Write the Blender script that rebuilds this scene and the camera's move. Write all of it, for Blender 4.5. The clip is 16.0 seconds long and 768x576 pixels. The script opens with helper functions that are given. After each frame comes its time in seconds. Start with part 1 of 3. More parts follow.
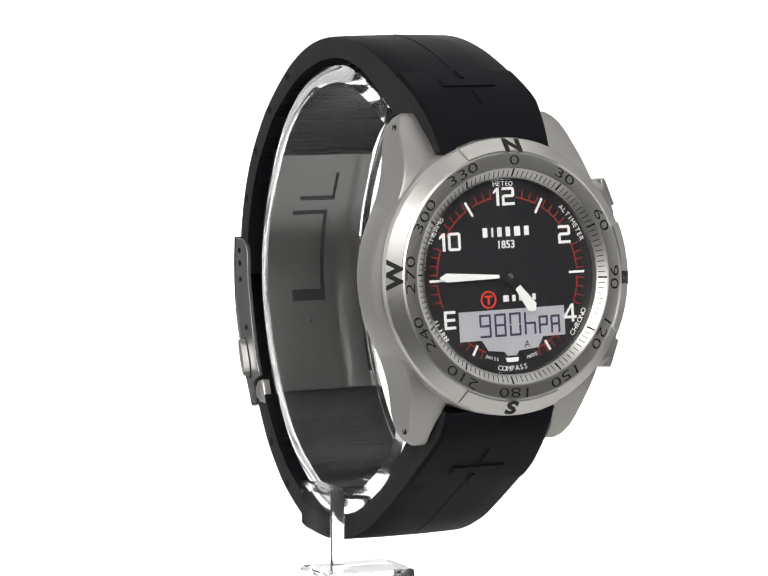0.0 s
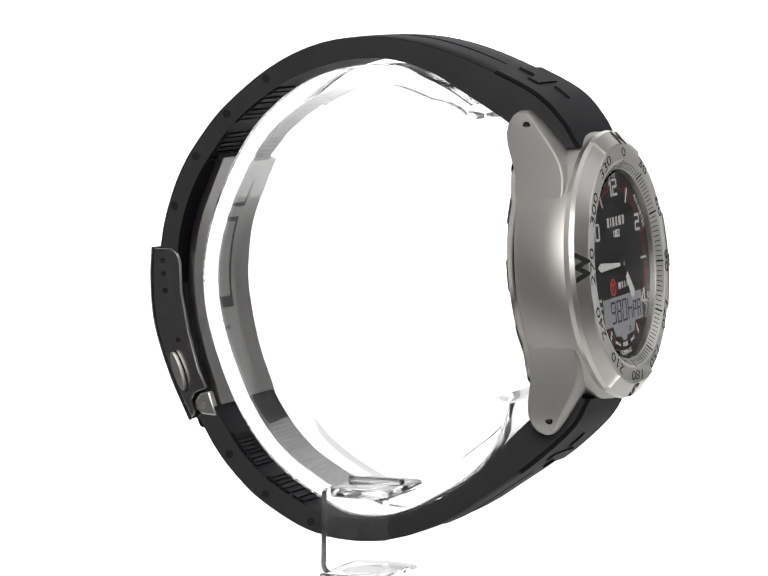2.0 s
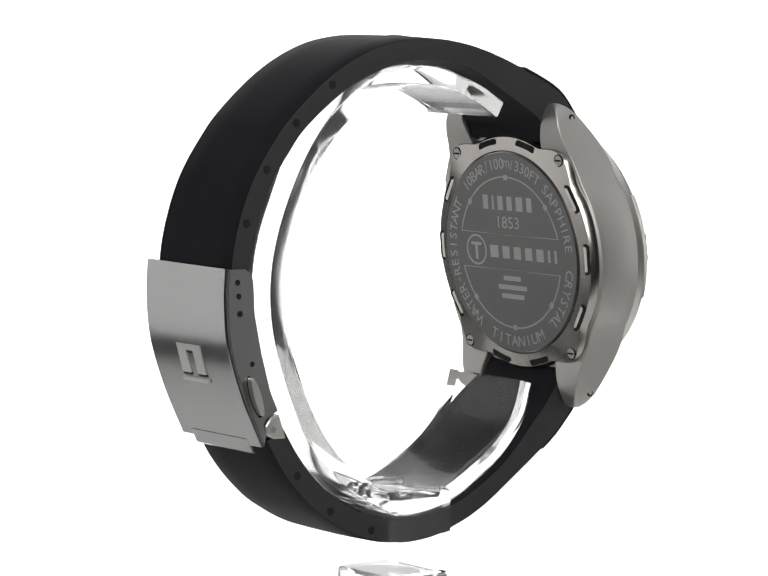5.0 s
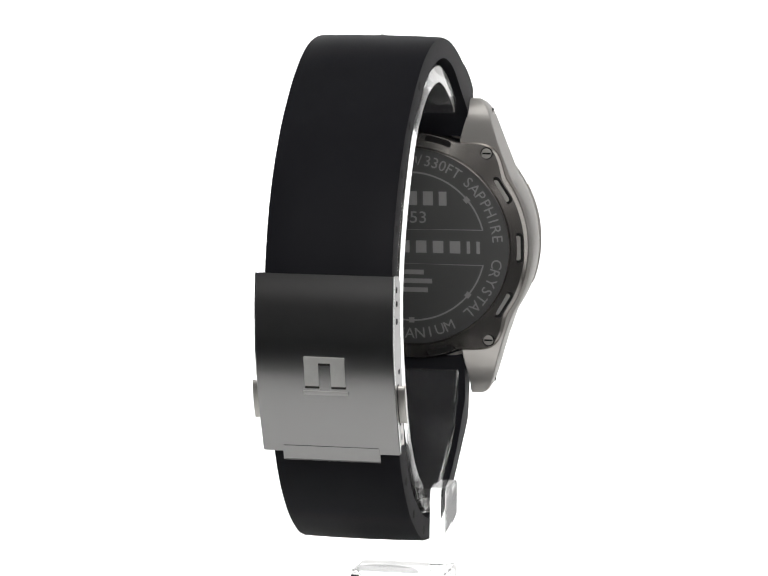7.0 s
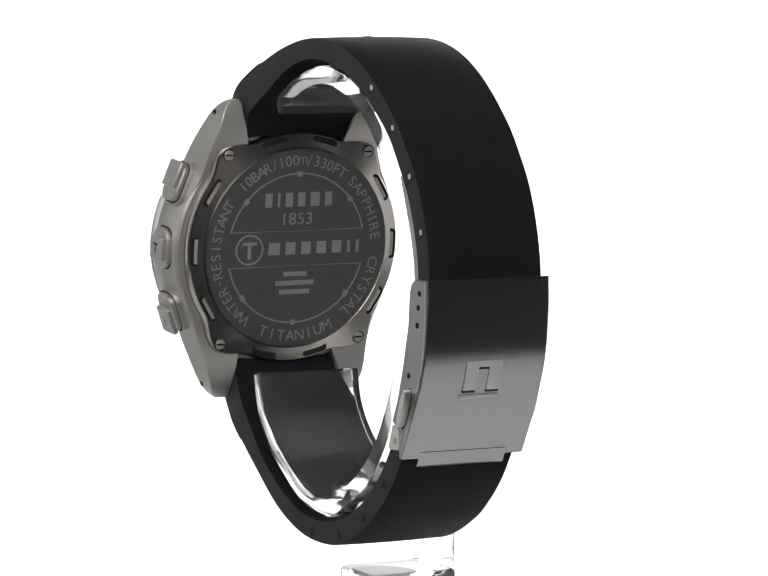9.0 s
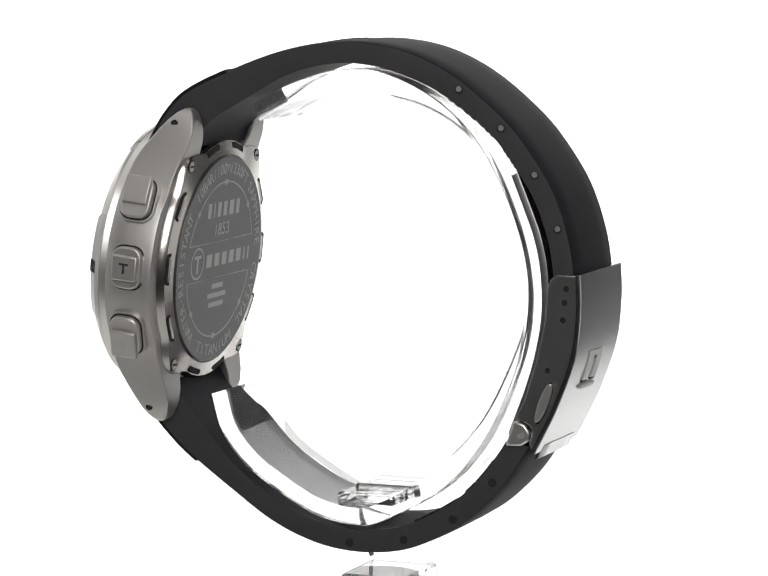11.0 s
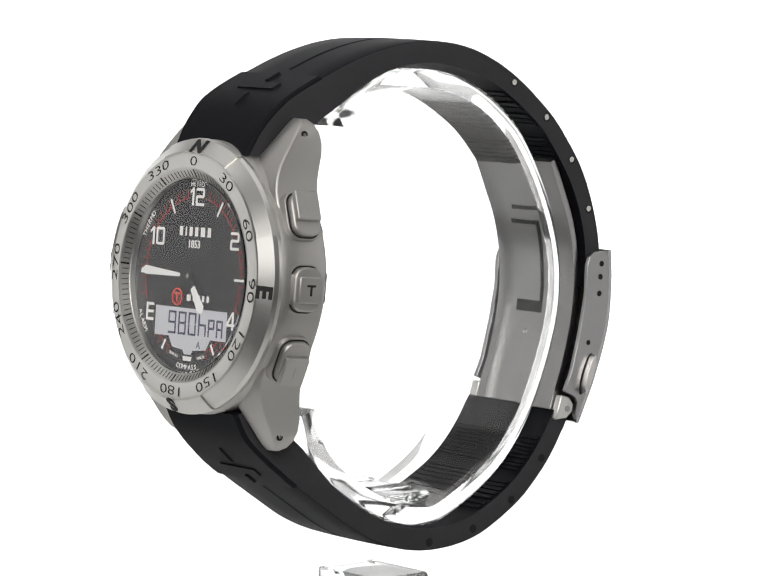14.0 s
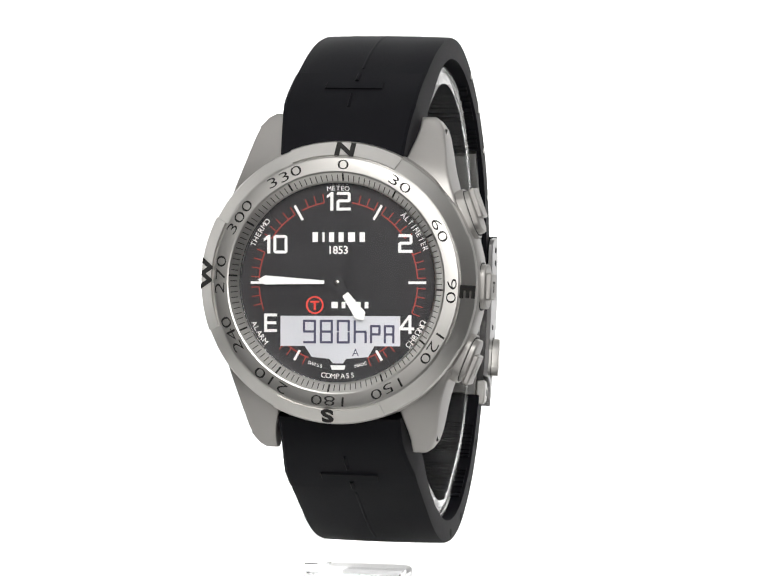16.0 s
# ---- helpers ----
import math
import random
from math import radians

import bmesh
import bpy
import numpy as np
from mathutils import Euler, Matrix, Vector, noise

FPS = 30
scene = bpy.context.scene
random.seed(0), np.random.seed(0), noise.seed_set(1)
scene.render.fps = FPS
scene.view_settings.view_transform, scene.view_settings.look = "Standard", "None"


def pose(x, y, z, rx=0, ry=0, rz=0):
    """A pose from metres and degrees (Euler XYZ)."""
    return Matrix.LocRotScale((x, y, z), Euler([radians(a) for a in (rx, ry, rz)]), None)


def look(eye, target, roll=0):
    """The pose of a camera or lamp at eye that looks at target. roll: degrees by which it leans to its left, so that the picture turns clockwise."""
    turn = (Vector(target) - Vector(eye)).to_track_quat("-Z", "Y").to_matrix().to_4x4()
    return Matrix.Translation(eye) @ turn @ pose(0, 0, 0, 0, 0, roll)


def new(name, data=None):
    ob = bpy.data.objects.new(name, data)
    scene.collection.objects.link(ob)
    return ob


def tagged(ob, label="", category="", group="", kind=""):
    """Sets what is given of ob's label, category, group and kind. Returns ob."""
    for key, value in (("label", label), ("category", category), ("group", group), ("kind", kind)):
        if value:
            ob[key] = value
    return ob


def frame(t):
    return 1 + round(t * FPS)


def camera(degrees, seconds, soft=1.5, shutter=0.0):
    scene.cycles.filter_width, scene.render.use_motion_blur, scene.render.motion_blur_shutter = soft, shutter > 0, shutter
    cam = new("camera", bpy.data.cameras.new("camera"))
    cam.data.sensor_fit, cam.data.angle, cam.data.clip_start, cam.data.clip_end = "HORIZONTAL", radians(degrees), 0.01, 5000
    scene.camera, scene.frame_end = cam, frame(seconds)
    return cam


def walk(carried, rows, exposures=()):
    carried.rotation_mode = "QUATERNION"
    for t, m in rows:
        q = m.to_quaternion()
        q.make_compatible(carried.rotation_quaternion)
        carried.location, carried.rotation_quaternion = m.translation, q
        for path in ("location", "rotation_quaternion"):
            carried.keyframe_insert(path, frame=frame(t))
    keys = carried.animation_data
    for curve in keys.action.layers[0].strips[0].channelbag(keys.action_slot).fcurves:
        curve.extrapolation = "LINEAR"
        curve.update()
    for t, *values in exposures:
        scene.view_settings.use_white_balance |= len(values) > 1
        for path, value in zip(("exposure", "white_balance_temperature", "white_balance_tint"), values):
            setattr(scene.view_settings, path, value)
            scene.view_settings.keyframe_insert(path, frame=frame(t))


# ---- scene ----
cam = camera(12.571, 16.0, soft=1.3)
EYE = Vector((0.0002, -0.5852, 0.1121))
AIM = EYE + Vector((0, math.cos(radians(5.995)), -math.sin(radians(5.995))))
walk(cam, [(0.0, look(EYE, AIM, 0.444)), (16.0, look(EYE, AIM, 0.444))])

# the turning stand, which rocks a little: seconds, degrees about the upright axis,
# shift in mm along x, y, z, tilt in degrees about x and y
TURN = [
    (0, -333.05, -0.51, 1.43, 0.17, -0.14, -0.25), (0.5, -322.86, -0.40, 1.50, 0.19, -0.23, -0.21), (1, -312.81, -0.26, 1.55, 0.25, -0.34, -0.14), (1.5, -302.90, -0.18, 1.58, 0.27, -0.41, -0.07),
    (2, -292.97, -0.06, 1.90, 0.23, -0.47, 0.10), (2.5, -282.98, -0.18, 2.37, 0.36, -0.40, -0.06), (3, -272.79, 0.04, 2.49, 0.33, -0.21, -0.04), (3.2, -268.71, 0.04, 2.48, 0.32, -0.21, -0.04),
    (5.3, -225.85, -0.06, 2.79, -0.07, -0.36, 0.20), (5.5, -221.79, -0.09, 2.76, -0.03, -0.38, 0.23), (6, -211.55, -0.06, 2.32, 0.09, -0.33, 0.21), (6.5, -201.40, 0.04, 2.00, 0.13, -0.26, 0.20),
    (7, -191.31, 0.32, 1.79, 0.04, -0.16, 0.29), (7.5, -181.15, 0.73, 1.49, 0.09, -0.01, 0.28), (8, -171.12, 0.37, 1.15, -0.06, -0.01, 0.44), (8.5, -161.22, 0.05, 1.01, -0.14, -0.00, 0.47),
    (9, -151.36, -0.22, 0.89, -0.22, -0.01, 0.48), (9.5, -141.59, -0.33, 0.37, -0.34, 0.07, 0.53), (9.7, -137.60, -0.35, 0.30, -0.36, 0.08, 0.55), (11.8, -94.68, -0.13, -3.43, -0.22, 0.34, -0.24),
    (12, -90.68, -0.19, -3.50, -0.21, 0.34, -0.22), (12.5, -80.83, 0.20, -2.84, -0.28, 0.27, -0.25), (13, -70.93, 0.61, -2.24, -0.35, 0.20, -0.24), (13.5, -60.82, 0.67, -2.27, -0.26, 0.19, -0.37),
    (14, -50.59, 0.54, -3.02, -0.19, 0.03, -0.40), (14.5, -40.54, 0.27, -3.71, -0.02, 0.10, -0.48), (15, -30.73, -0.10, -4.23, 0.06, 0.15, -0.38), (15.5, -21.02, -0.31, -3.77, 0.10, 0.19, -0.20),
    (16, -11.46, -0.40, -3.13, 0.14, -0.01, -0.43),
]
LIFT = 0.056  # height of the dial's centre over the table

# ---- light: a backlit white backdrop, added glow panels, a softbox over the camera and a dim studio in front ----
world = bpy.data.worlds.new("studio")
scene.world = world
world.use_nodes = True
world.node_tree.nodes["Background"].inputs[0].default_value = (1.0, 0.97, 0.93, 1)
world.node_tree.nodes["Background"].inputs[1].default_value = 0.12


def softbox(name, eye, target, sx, sy, watts, colour=(1, 1, 1)):
    lamp = bpy.data.lights.new(name, "AREA")
    lamp.shape, lamp.size, lamp.size_y, lamp.energy, lamp.color = "RECTANGLE", sx, sy, watts, colour
    ob = new(name, lamp)
    ob.matrix_world = look(eye, target)
    return ob


softbox("front_softbox", (0.0, -0.75, 0.43), (0, 0, 0.05), 0.5, 0.5, 4.4, (1.0, 0.985, 0.965))


# ---- materials ----
def material(name, base, rough, metal=0.0, grain=0.0, size=2500.0, stretch=(1, 1, 1), vary=0.0, bump=0.0, spec=0.5):
    """A surface with fine grain in its gloss and relief, and broad faint variation of its colour."""
    m = bpy.data.materials.new(name)
    m.use_nodes = True
    nt = m.node_tree
    b = nt.nodes["Principled BSDF"]
    b.inputs["Base Color"].default_value = (*base, 1)
    b.inputs["Roughness"].default_value = rough
    b.inputs["Metallic"].default_value = metal
    b.inputs["Specular IOR Level"].default_value = spec
    if grain or vary or bump:
        co = nt.nodes.new("ShaderNodeTexCoord")
        mp = nt.nodes.new("ShaderNodeMapping")
        mp.inputs["Scale"].default_value = stretch
        nt.links.new(co.outputs["Object"], mp.inputs["Vector"])
        fine = nt.nodes.new("ShaderNodeTexNoise")
        fine.inputs["Scale"].default_value = size
        fine.inputs["Detail"].default_value = 3
        nt.links.new(mp.outputs["Vector"], fine.inputs["Vector"])
        if grain:
            r = nt.nodes.new("ShaderNodeMapRange")
            r.inputs["To Min"].default_value, r.inputs["To Max"].default_value = rough - grain, rough + grain
            nt.links.new(fine.outputs["Fac"], r.inputs["Value"])
            nt.links.new(r.outputs["Result"], b.inputs["Roughness"])
        if vary:
            broad = nt.nodes.new("ShaderNodeTexNoise")
            broad.inputs["Scale"].default_value = 90
            broad.inputs["Detail"].default_value = 4
            nt.links.new(co.outputs["Object"], broad.inputs["Vector"])
            mix = nt.nodes.new("ShaderNodeMix")
            mix.data_type = "RGBA"
            mix.inputs[6].default_value = (*[c * (1 - vary) for c in base], 1)
            mix.inputs[7].default_value = (*[min(1, c * (1 + vary)) for c in base], 1)
            nt.links.new(broad.outputs["Fac"], mix.inputs[0])
            nt.links.new(mix.outputs[2], b.inputs["Base Color"])
        if bump:
            bp = nt.nodes.new("ShaderNodeBump")
            bp.inputs["Strength"].default_value = bump
            bp.inputs["Distance"].default_value = 0.00002
            nt.links.new(fine.outputs["Fac"], bp.inputs["Height"])
            nt.links.new(bp.outputs["Normal"], b.inputs["Normal"])
    return m


def glowing(name, colour, strength):
    m = bpy.data.materials.new(name)
    m.use_nodes = True
    b = m.node_tree.nodes["Principled BSDF"]
    b.inputs["Base Color"].default_value = (0.9, 0.9, 0.9, 1)
    b.inputs["Roughness"].default_value = 0.9
    b.inputs["Emission Color"].default_value = (*colour, 1)
    b.inputs["Emission Strength"].default_value = strength
    return m


def clear(name, tint, ior, rough=0.0, through_share=1.0):
    m = bpy.data.materials.new(name)
    m.use_nodes = True
    nt = m.node_tree
    b = nt.nodes["Principled BSDF"]
    b.inputs["Base Color"].default_value = (*tint, 1)
    b.inputs["Transmission Weight"].default_value = through_share
    b.inputs["IOR"].default_value = ior
    b.inputs["Roughness"].default_value = rough
    if rough:
        co = nt.nodes.new("ShaderNodeTexCoord")
        scuff = nt.nodes.new("ShaderNodeTexNoise")
        scuff.inputs["Scale"].default_value = 240
        scuff.inputs["Detail"].default_value = 5
        nt.links.new(co.outputs["Object"], scuff.inputs["Vector"])
        r = nt.nodes.new("ShaderNodeMapRange")
        r.inputs["From Min"].default_value, r.inputs["From Max"].default_value = 0.35, 0.7
        r.inputs["To Min"].default_value, r.inputs["To Max"].default_value = rough * 0.3, rough * 2.0
        nt.links.new(scuff.outputs["Fac"], r.inputs["Value"])
        nt.links.new(r.outputs["Result"], b.inputs["Roughness"])
    return m


WHITE_PANEL = glowing("backlit_panel", (1, 1, 1), 0.98)
SIDE_PANEL = glowing("side_glow_panel", (1.0, 0.99, 0.98), 0.15)
TOP_PANEL = glowing("top_glow_panel", (1.0, 0.99, 0.98), 0.3)
TABLE = material("white_table", (0.84, 0.84, 0.83), 0.6, 0.0, 0.05, 800, (1, 1, 1), 0.04)
STUDIO = material("studio_grey", (0.30, 0.30, 0.31), 0.9, vary=0.2)
TITAN = material("brushed_titanium", (0.545, 0.53, 0.51), 0.5, 1.0, 0.07, 900, (1, 14, 1), 0.06, 0.25)
TITAN_ROUND = material("turned_titanium", (0.77, 0.755, 0.725), 0.38, 1.0, 0.06, 1600, (1, 1, 1), 0.05, 0.2)
TITAN_BACK = material("polished_titanium", (0.50, 0.475, 0.45), 0.24, 1.0, 0.03, 1200, (1, 1, 1), 0.03)
BACK_PLATE = material("dark_satin_steel", (0.20, 0.20, 0.20), 0.42, 1.0, 0.06, 2200, (1, 1, 1), 0.06, 0.3)
ETCHED = material("etched_steel", (0.48, 0.48, 0.48), 0.5, 1.0, 0.1, 3000, (1, 1, 1), 0.1, 0.3)
BLADE = material("brushed_blade_steel", (0.36, 0.355, 0.35), 0.33, 1.0, 0.05, 700, (14, 1, 1), 0.05, 0.1)
EMBLEM = material("grained_silver", (0.70, 0.70, 0.69), 0.6, 1.0, 0.15, 1800, (1, 1, 1), 0.2, 1.0)
FLANGE = material("polished_flange_steel", (0.40, 0.395, 0.395), 0.33, 1.0, 0.04, 900, (1, 1, 1), 0.05, 0.05)
CLASP = material("brushed_clasp_steel", (0.46, 0.46, 0.46), 0.22, 1.0, 0.04, 700, (14, 1, 1), 0.04, 0.08)
RUBBER = material("black_rubber", (0.0085, 0.0087, 0.0115), 0.58, 0.0, 0.05, 3500, (1, 1, 1), 0.18, 0.08, 0.11)
RUBBER_SIDE = material("lighter_side_rubber", (0.037, 0.036, 0.039), 0.7, 0.0, 0.08, 2500, (1, 1, 1), 0.22, 0.2, 0.3)
HOLE = material("hole_black", (0.004, 0.004, 0.004), 0.8, 0.0, 0.0)
INK = material("black_engraving", (0.015, 0.014, 0.013), 0.6, 0.0, 0.1, 3000, (1, 1, 1), 0.2)
DIAL = material("black_dial", (0.010, 0.010, 0.012), 0.5, 0.0, 0.03, 5000, (1, 1, 1), 0.1)
PRINT = material("white_print", (0.85, 0.85, 0.83), 0.5, 0.0, 0.05, 3000)
RED = material("red_print", (0.33, 0.03, 0.02), 0.5, 0.0, 0.05, 3000)
BADGE = material("bright_red_badge", (0.75, 0.05, 0.03), 0.4, 0.0, 0.05, 3000)
LCD = material("lcd_glass", (0.64, 0.645, 0.68), 0.38, 0.45, 0.05, 2600, (1, 1, 1), 0.04)
LCD_INK = material("lcd_segment", (0.05, 0.05, 0.10), 0.4, 0.0, 0.05, 3000)
ACRYLIC_EDGE = clear("sawn_acrylic_edge", (0.985, 0.99, 0.99), 1.2, 0.12, 0.96)
ACRYLIC = clear("clear_acrylic", (0.985, 0.99, 0.99), 1.25, 0.03, 0.98)
POLISHED_EDGE = clear("polished_acrylic_edge", (0.985, 0.99, 0.99), 1.1, 0.14, 0.97)
THIN_ACRYLIC = clear("thin_clear_acrylic", (0.985, 0.99, 0.99), 1.12, 0.04, 0.98)
SAPPHIRE = clear("sapphire", (1, 1, 1), 1.32, 0.0)

MM = 0.001


# ---- mesh helpers (millimetres) ----
def part(name, bm, mat, parent=None, label="", m=None, angle=35.0, bevel=0.0):
    """Links a bmesh in millimetres as one mesh object, under parent if given."""
    bmesh.ops.recalc_face_normals(bm, faces=bm.faces[:])
    bmesh.ops.scale(bm, vec=(MM, MM, MM), verts=bm.verts[:])
    me = bpy.data.meshes.new(name)
    bm.to_mesh(me)
    bm.free()
    me.materials.append(mat)
    for p in me.polygons:
        p.use_smooth = True
    me.set_sharp_from_angle(angle=radians(angle))
    ob = new(name, me)
    if parent:
        ob.parent = parent
    if m is not None:
        ob.matrix_basis = m
    if bevel:
        mod = ob.modifiers.new("edge", "BEVEL")
        mod.width, mod.segments, mod.limit_method, mod.angle_limit = bevel * MM, 2, "ANGLE", radians(40)
        mod.harden_normals = False
    if label:
        ob["label"] = label
    return ob


def prism(poly, lo, hi, axis=2, bm=None):
    """A polygon of (a, b) pairs extruded along an axis: 0: (y, z) along x; 1: (x, z) along y; 2: (x, y) along z."""
    bm = bm or bmesh.new()

    def at(a, b, c):
        return ((c, a, b), (a, c, b), (a, b, c))[axis]
    low = [bm.verts.new(at(a, b, lo)) for a, b in poly]
    top = [bm.verts.new(at(a, b, hi)) for a, b in poly]
    n = len(poly)
    bm.faces.new(low), bm.faces.new(top)
    for i in range(n):
        j = (i + 1) % n
        bm.faces.new((low[i], low[j], top[j], top[i]))
    return bm


def block(x0, x1, y0, y1, z0, z1, bm=None):
    return prism([(x0, y0), (x1, y0), (x1, y1), (x0, y1)], z0, z1, 2, bm)


def lathe(profile, steps=160, closed=True, bm=None, bulge=None):
    """Turns (r, w) pairs about the z axis."""
    bm = bm or bmesh.new()
    rings = []
    for r, w in profile:
        ring = []
        for i in range(steps):
            a = 2 * math.pi * i / steps
            k = r + (bulge(a, r, w) if bulge else 0.0)
            ring.append(bm.verts.new((k * math.cos(a), k * math.sin(a), w)))
        rings.append(ring)
    pairs = list(zip(rings, rings[1:] + rings[:1])) if closed else list(zip(rings, rings[1:]))
    for one, two in pairs:
        for i in range(steps):
            j = (i + 1) % steps
            bm.faces.new((one[i], one[j], two[j], two[i]))
    if not closed:
        bm.faces.new(rings[0]), bm.faces.new(rings[-1])
    return bm


def disc(r, w0, w1, x=0.0, y=0.0, steps=24, bm=None):
    return prism([(x + r * math.cos(2 * math.pi * i / steps), y + r * math.sin(2 * math.pi * i / steps)) for i in range(steps)], w0, w1, 2, bm)


def rounded(x0, x1, y0, y1, r, n=5):
    pts = []
    for cx, cy, a0 in ((x1 - r, y1 - r, 0), (x0 + r, y1 - r, 90), (x0 + r, y0 + r, 180), (x1 - r, y0 + r, 270)):
        for i in range(n + 1):
            a = radians(a0 + 90 * i / n)
            pts.append((cx + r * math.cos(a), cy + r * math.sin(a)))
    return pts


def curve_through(stations, per=8):
    """Catmull-Rom curve through stations of any width."""
    s = [np.array(p, float) for p in stations]
    s = [2 * s[0] - s[1]] + s + [2 * s[-1] - s[-2]]
    out = []
    for i in range(1, len(s) - 2):
        for k in range(per):
            t = k / per
            a, b, c, d = s[i - 1:i + 3]
            out.append(0.5 * (2 * b + (c - a) * t + (2 * a - 5 * b + 4 * c - d) * t * t + (3 * b - a - 3 * c + d) * t ** 3))
    out.append(s[-2])
    return out


def band(stations, x0, x1, edge=0.7, per=8, edges=None, crown=0.16):
    """A bent strip: stations (outer y, outer z, inner y, inner z), x0 to x1 wide, with rounded outer edges."""
    bm = bmesh.new()
    rows = []
    pts = curve_through(stations, per)
    for k, (oy, oz, iy, iz) in enumerate(pts):
        o, i = np.array((oy, oz)), np.array((iy, iz))
        n = (o - i) / np.linalg.norm(o - i)
        a, b = edges(oy) if edges else (x0, x1)
        sect = []
        for x, p in ((a, i), (a, o - n * edge), (a + edge * 0.3, o - n * edge * 0.3), (a + edge, o), ((a * 3 + b) / 4, o + n * crown * 0.75), ((a + b) / 2, o + n * crown),
                     ((a + b * 3) / 4, o + n * crown * 0.75), (b - edge, o), (b - edge * 0.3, o - n * edge * 0.3), (b, o - n * edge), (b, i)):
            sect.append(bm.verts.new((x, p[0], p[1])))
        rows.append(sect)
    for one, two in zip(rows, rows[1:]):
        for i in range(len(one)):
            j = (i + 1) % len(one)
            bm.faces.new((one[i], one[j], two[j], two[i]))
    bm.faces.new(rows[0]), bm.faces.new(rows[-1])
    return bm


def lettering(text, size, depth=0.04, wide=1.0, heavy=0.0):
    """Letters of the built-in font as a bmesh in millimetres, centred, facing +z."""
    cu = bpy.data.curves.new("letters", "FONT")
    cu.body, cu.size, cu.align_x, cu.align_y = text, size, "CENTER", "CENTER"
    cu.extrude, cu.offset, cu.resolution_u = depth, heavy, 3
    ob = new("letters", cu)
    dg = bpy.context.evaluated_depsgraph_get()
    me = bpy.data.meshes.new_from_object(ob.evaluated_get(dg))
    bm = bmesh.new()
    bm.from_mesh(me)
    bpy.data.objects.remove(ob)
    bpy.data.curves.remove(cu)
    bpy.data.meshes.remove(me)
    xs, ys = [v.co.x for v in bm.verts], [v.co.y for v in bm.verts]
    mx, my = (min(xs) + max(xs)) / 2, (min(ys) + max(ys)) / 2
    for v in bm.verts:
        v.co.x, v.co.y = (v.co.x - mx) * wide, v.co.y - my
    return bm


def arc_words(text, size, r, mid, parent, mat, w, upright=True, pitch=None, name="letters"):
    """Words bent along a circle, mid: angle of their middle in degrees (0 = right, 90 = top)."""
    bm = bmesh.new()
    step = math.degrees((pitch or size * 0.68) / r)
    for i, ch in enumerate(text):
        if ch == " ":
            continue
        off = (i - (len(text) - 1) / 2) * step
        a = mid - off if upright else mid + off
        g = lettering(ch, size, 0.03, 1.0, 0.0)
        turn = a - 90 if upright else a + 90
        bmesh.ops.transform(g, matrix=pose(r * math.cos(radians(a)), r * math.sin(radians(a)), w, 0, 0, turn), verts=g.verts[:])
        tmp = bpy.data.meshes.new("tmp")
        g.to_mesh(tmp)
        g.free()
        bm.from_mesh(tmp)
        bpy.data.meshes.remove(tmp)
    return part(name, bm, mat, parent)


def moved(bm, m):
    bmesh.ops.transform(bm, matrix=m, verts=bm.verts[:])
    return bm


def joined(*bms):
    out = bmesh.new()
    for b in bms:
        tmp = bpy.data.meshes.new("tmp")
        b.to_mesh(tmp)
        b.free()
        out.from_mesh(tmp)
        bpy.data.meshes.remove(tmp)
    return out


# ---- setting: white sweep and the dim studio around it ----
def build_setting():
    def panel(name, box, mat, label, kind="structure"):
        return tagged(part(name, block(*[c * 1000 for c in box]), mat), label, name.split("_")[0], "", kind)
    panel("backdrop", (-0.34, 0.34, 0.46, 0.47, -0.30, 0.40), WHITE_PANEL, "plain white backlit studio panel")
    # side glow panels, added out of view for reflections in crystal and metal
    panel("backdrop_side", (-0.46, -0.45, -0.13, 0.26, -0.10, 0.50), SIDE_PANEL, "added white glow panel at the side, out of view")
    panel("backdrop_side", (0.45, 0.46, -0.13, 0.26, -0.10, 0.50), SIDE_PANEL, "added white glow panel at the side, out of view")
    # overhead glow panel, added out of view to brighten upward-facing metal
    panel("backdrop_top", (-0.45, 0.45, -0.20, 0.30, 0.56, 0.57), TOP_PANEL, "added white glow panel overhead, out of view")
    # a table far below the watch, and the column that turns on it
    panel("table_top", (-0.40, 0.40, -0.22, 0.40, -0.19, -0.16), TABLE, "matt white studio table top")
    tagged(part("turntable", lathe([(0.05, -160), (60, -160), (60, -152), (12, -150), (6.5, -146), (6.5, 0.0), (0.05, 0.0)], 64), TABLE),
           "white turntable with slim column", "turntable", "", "structure")
    # studio floor, walls and ceiling
    W, B, F, H0, H1 = 1.6, 1.4, -1.9, -0.8, 1.7
    for name, box in (("floor", (-W, W, F, B, H0 - 0.05, H0)), ("ceiling", (-W, W, F, B, H1, H1 + 0.05)),
                      ("wall_west", (-W - 0.05, -W, F, B, H0, H1)), ("wall_east", (W, W + 0.05, F, B, H0, H1)),
                      ("wall_north", (-W, W, B, B + 0.05, H0, H1)), ("wall_south", (-W, W, F - 0.05, F, H0, H1))):
        ob = part(name, block(*[c * 1000 for c in box]), STUDIO)
        tagged(ob, "plain dim grey studio " + name.split("_")[0], name.split("_")[0], "", "structure")


build_setting()

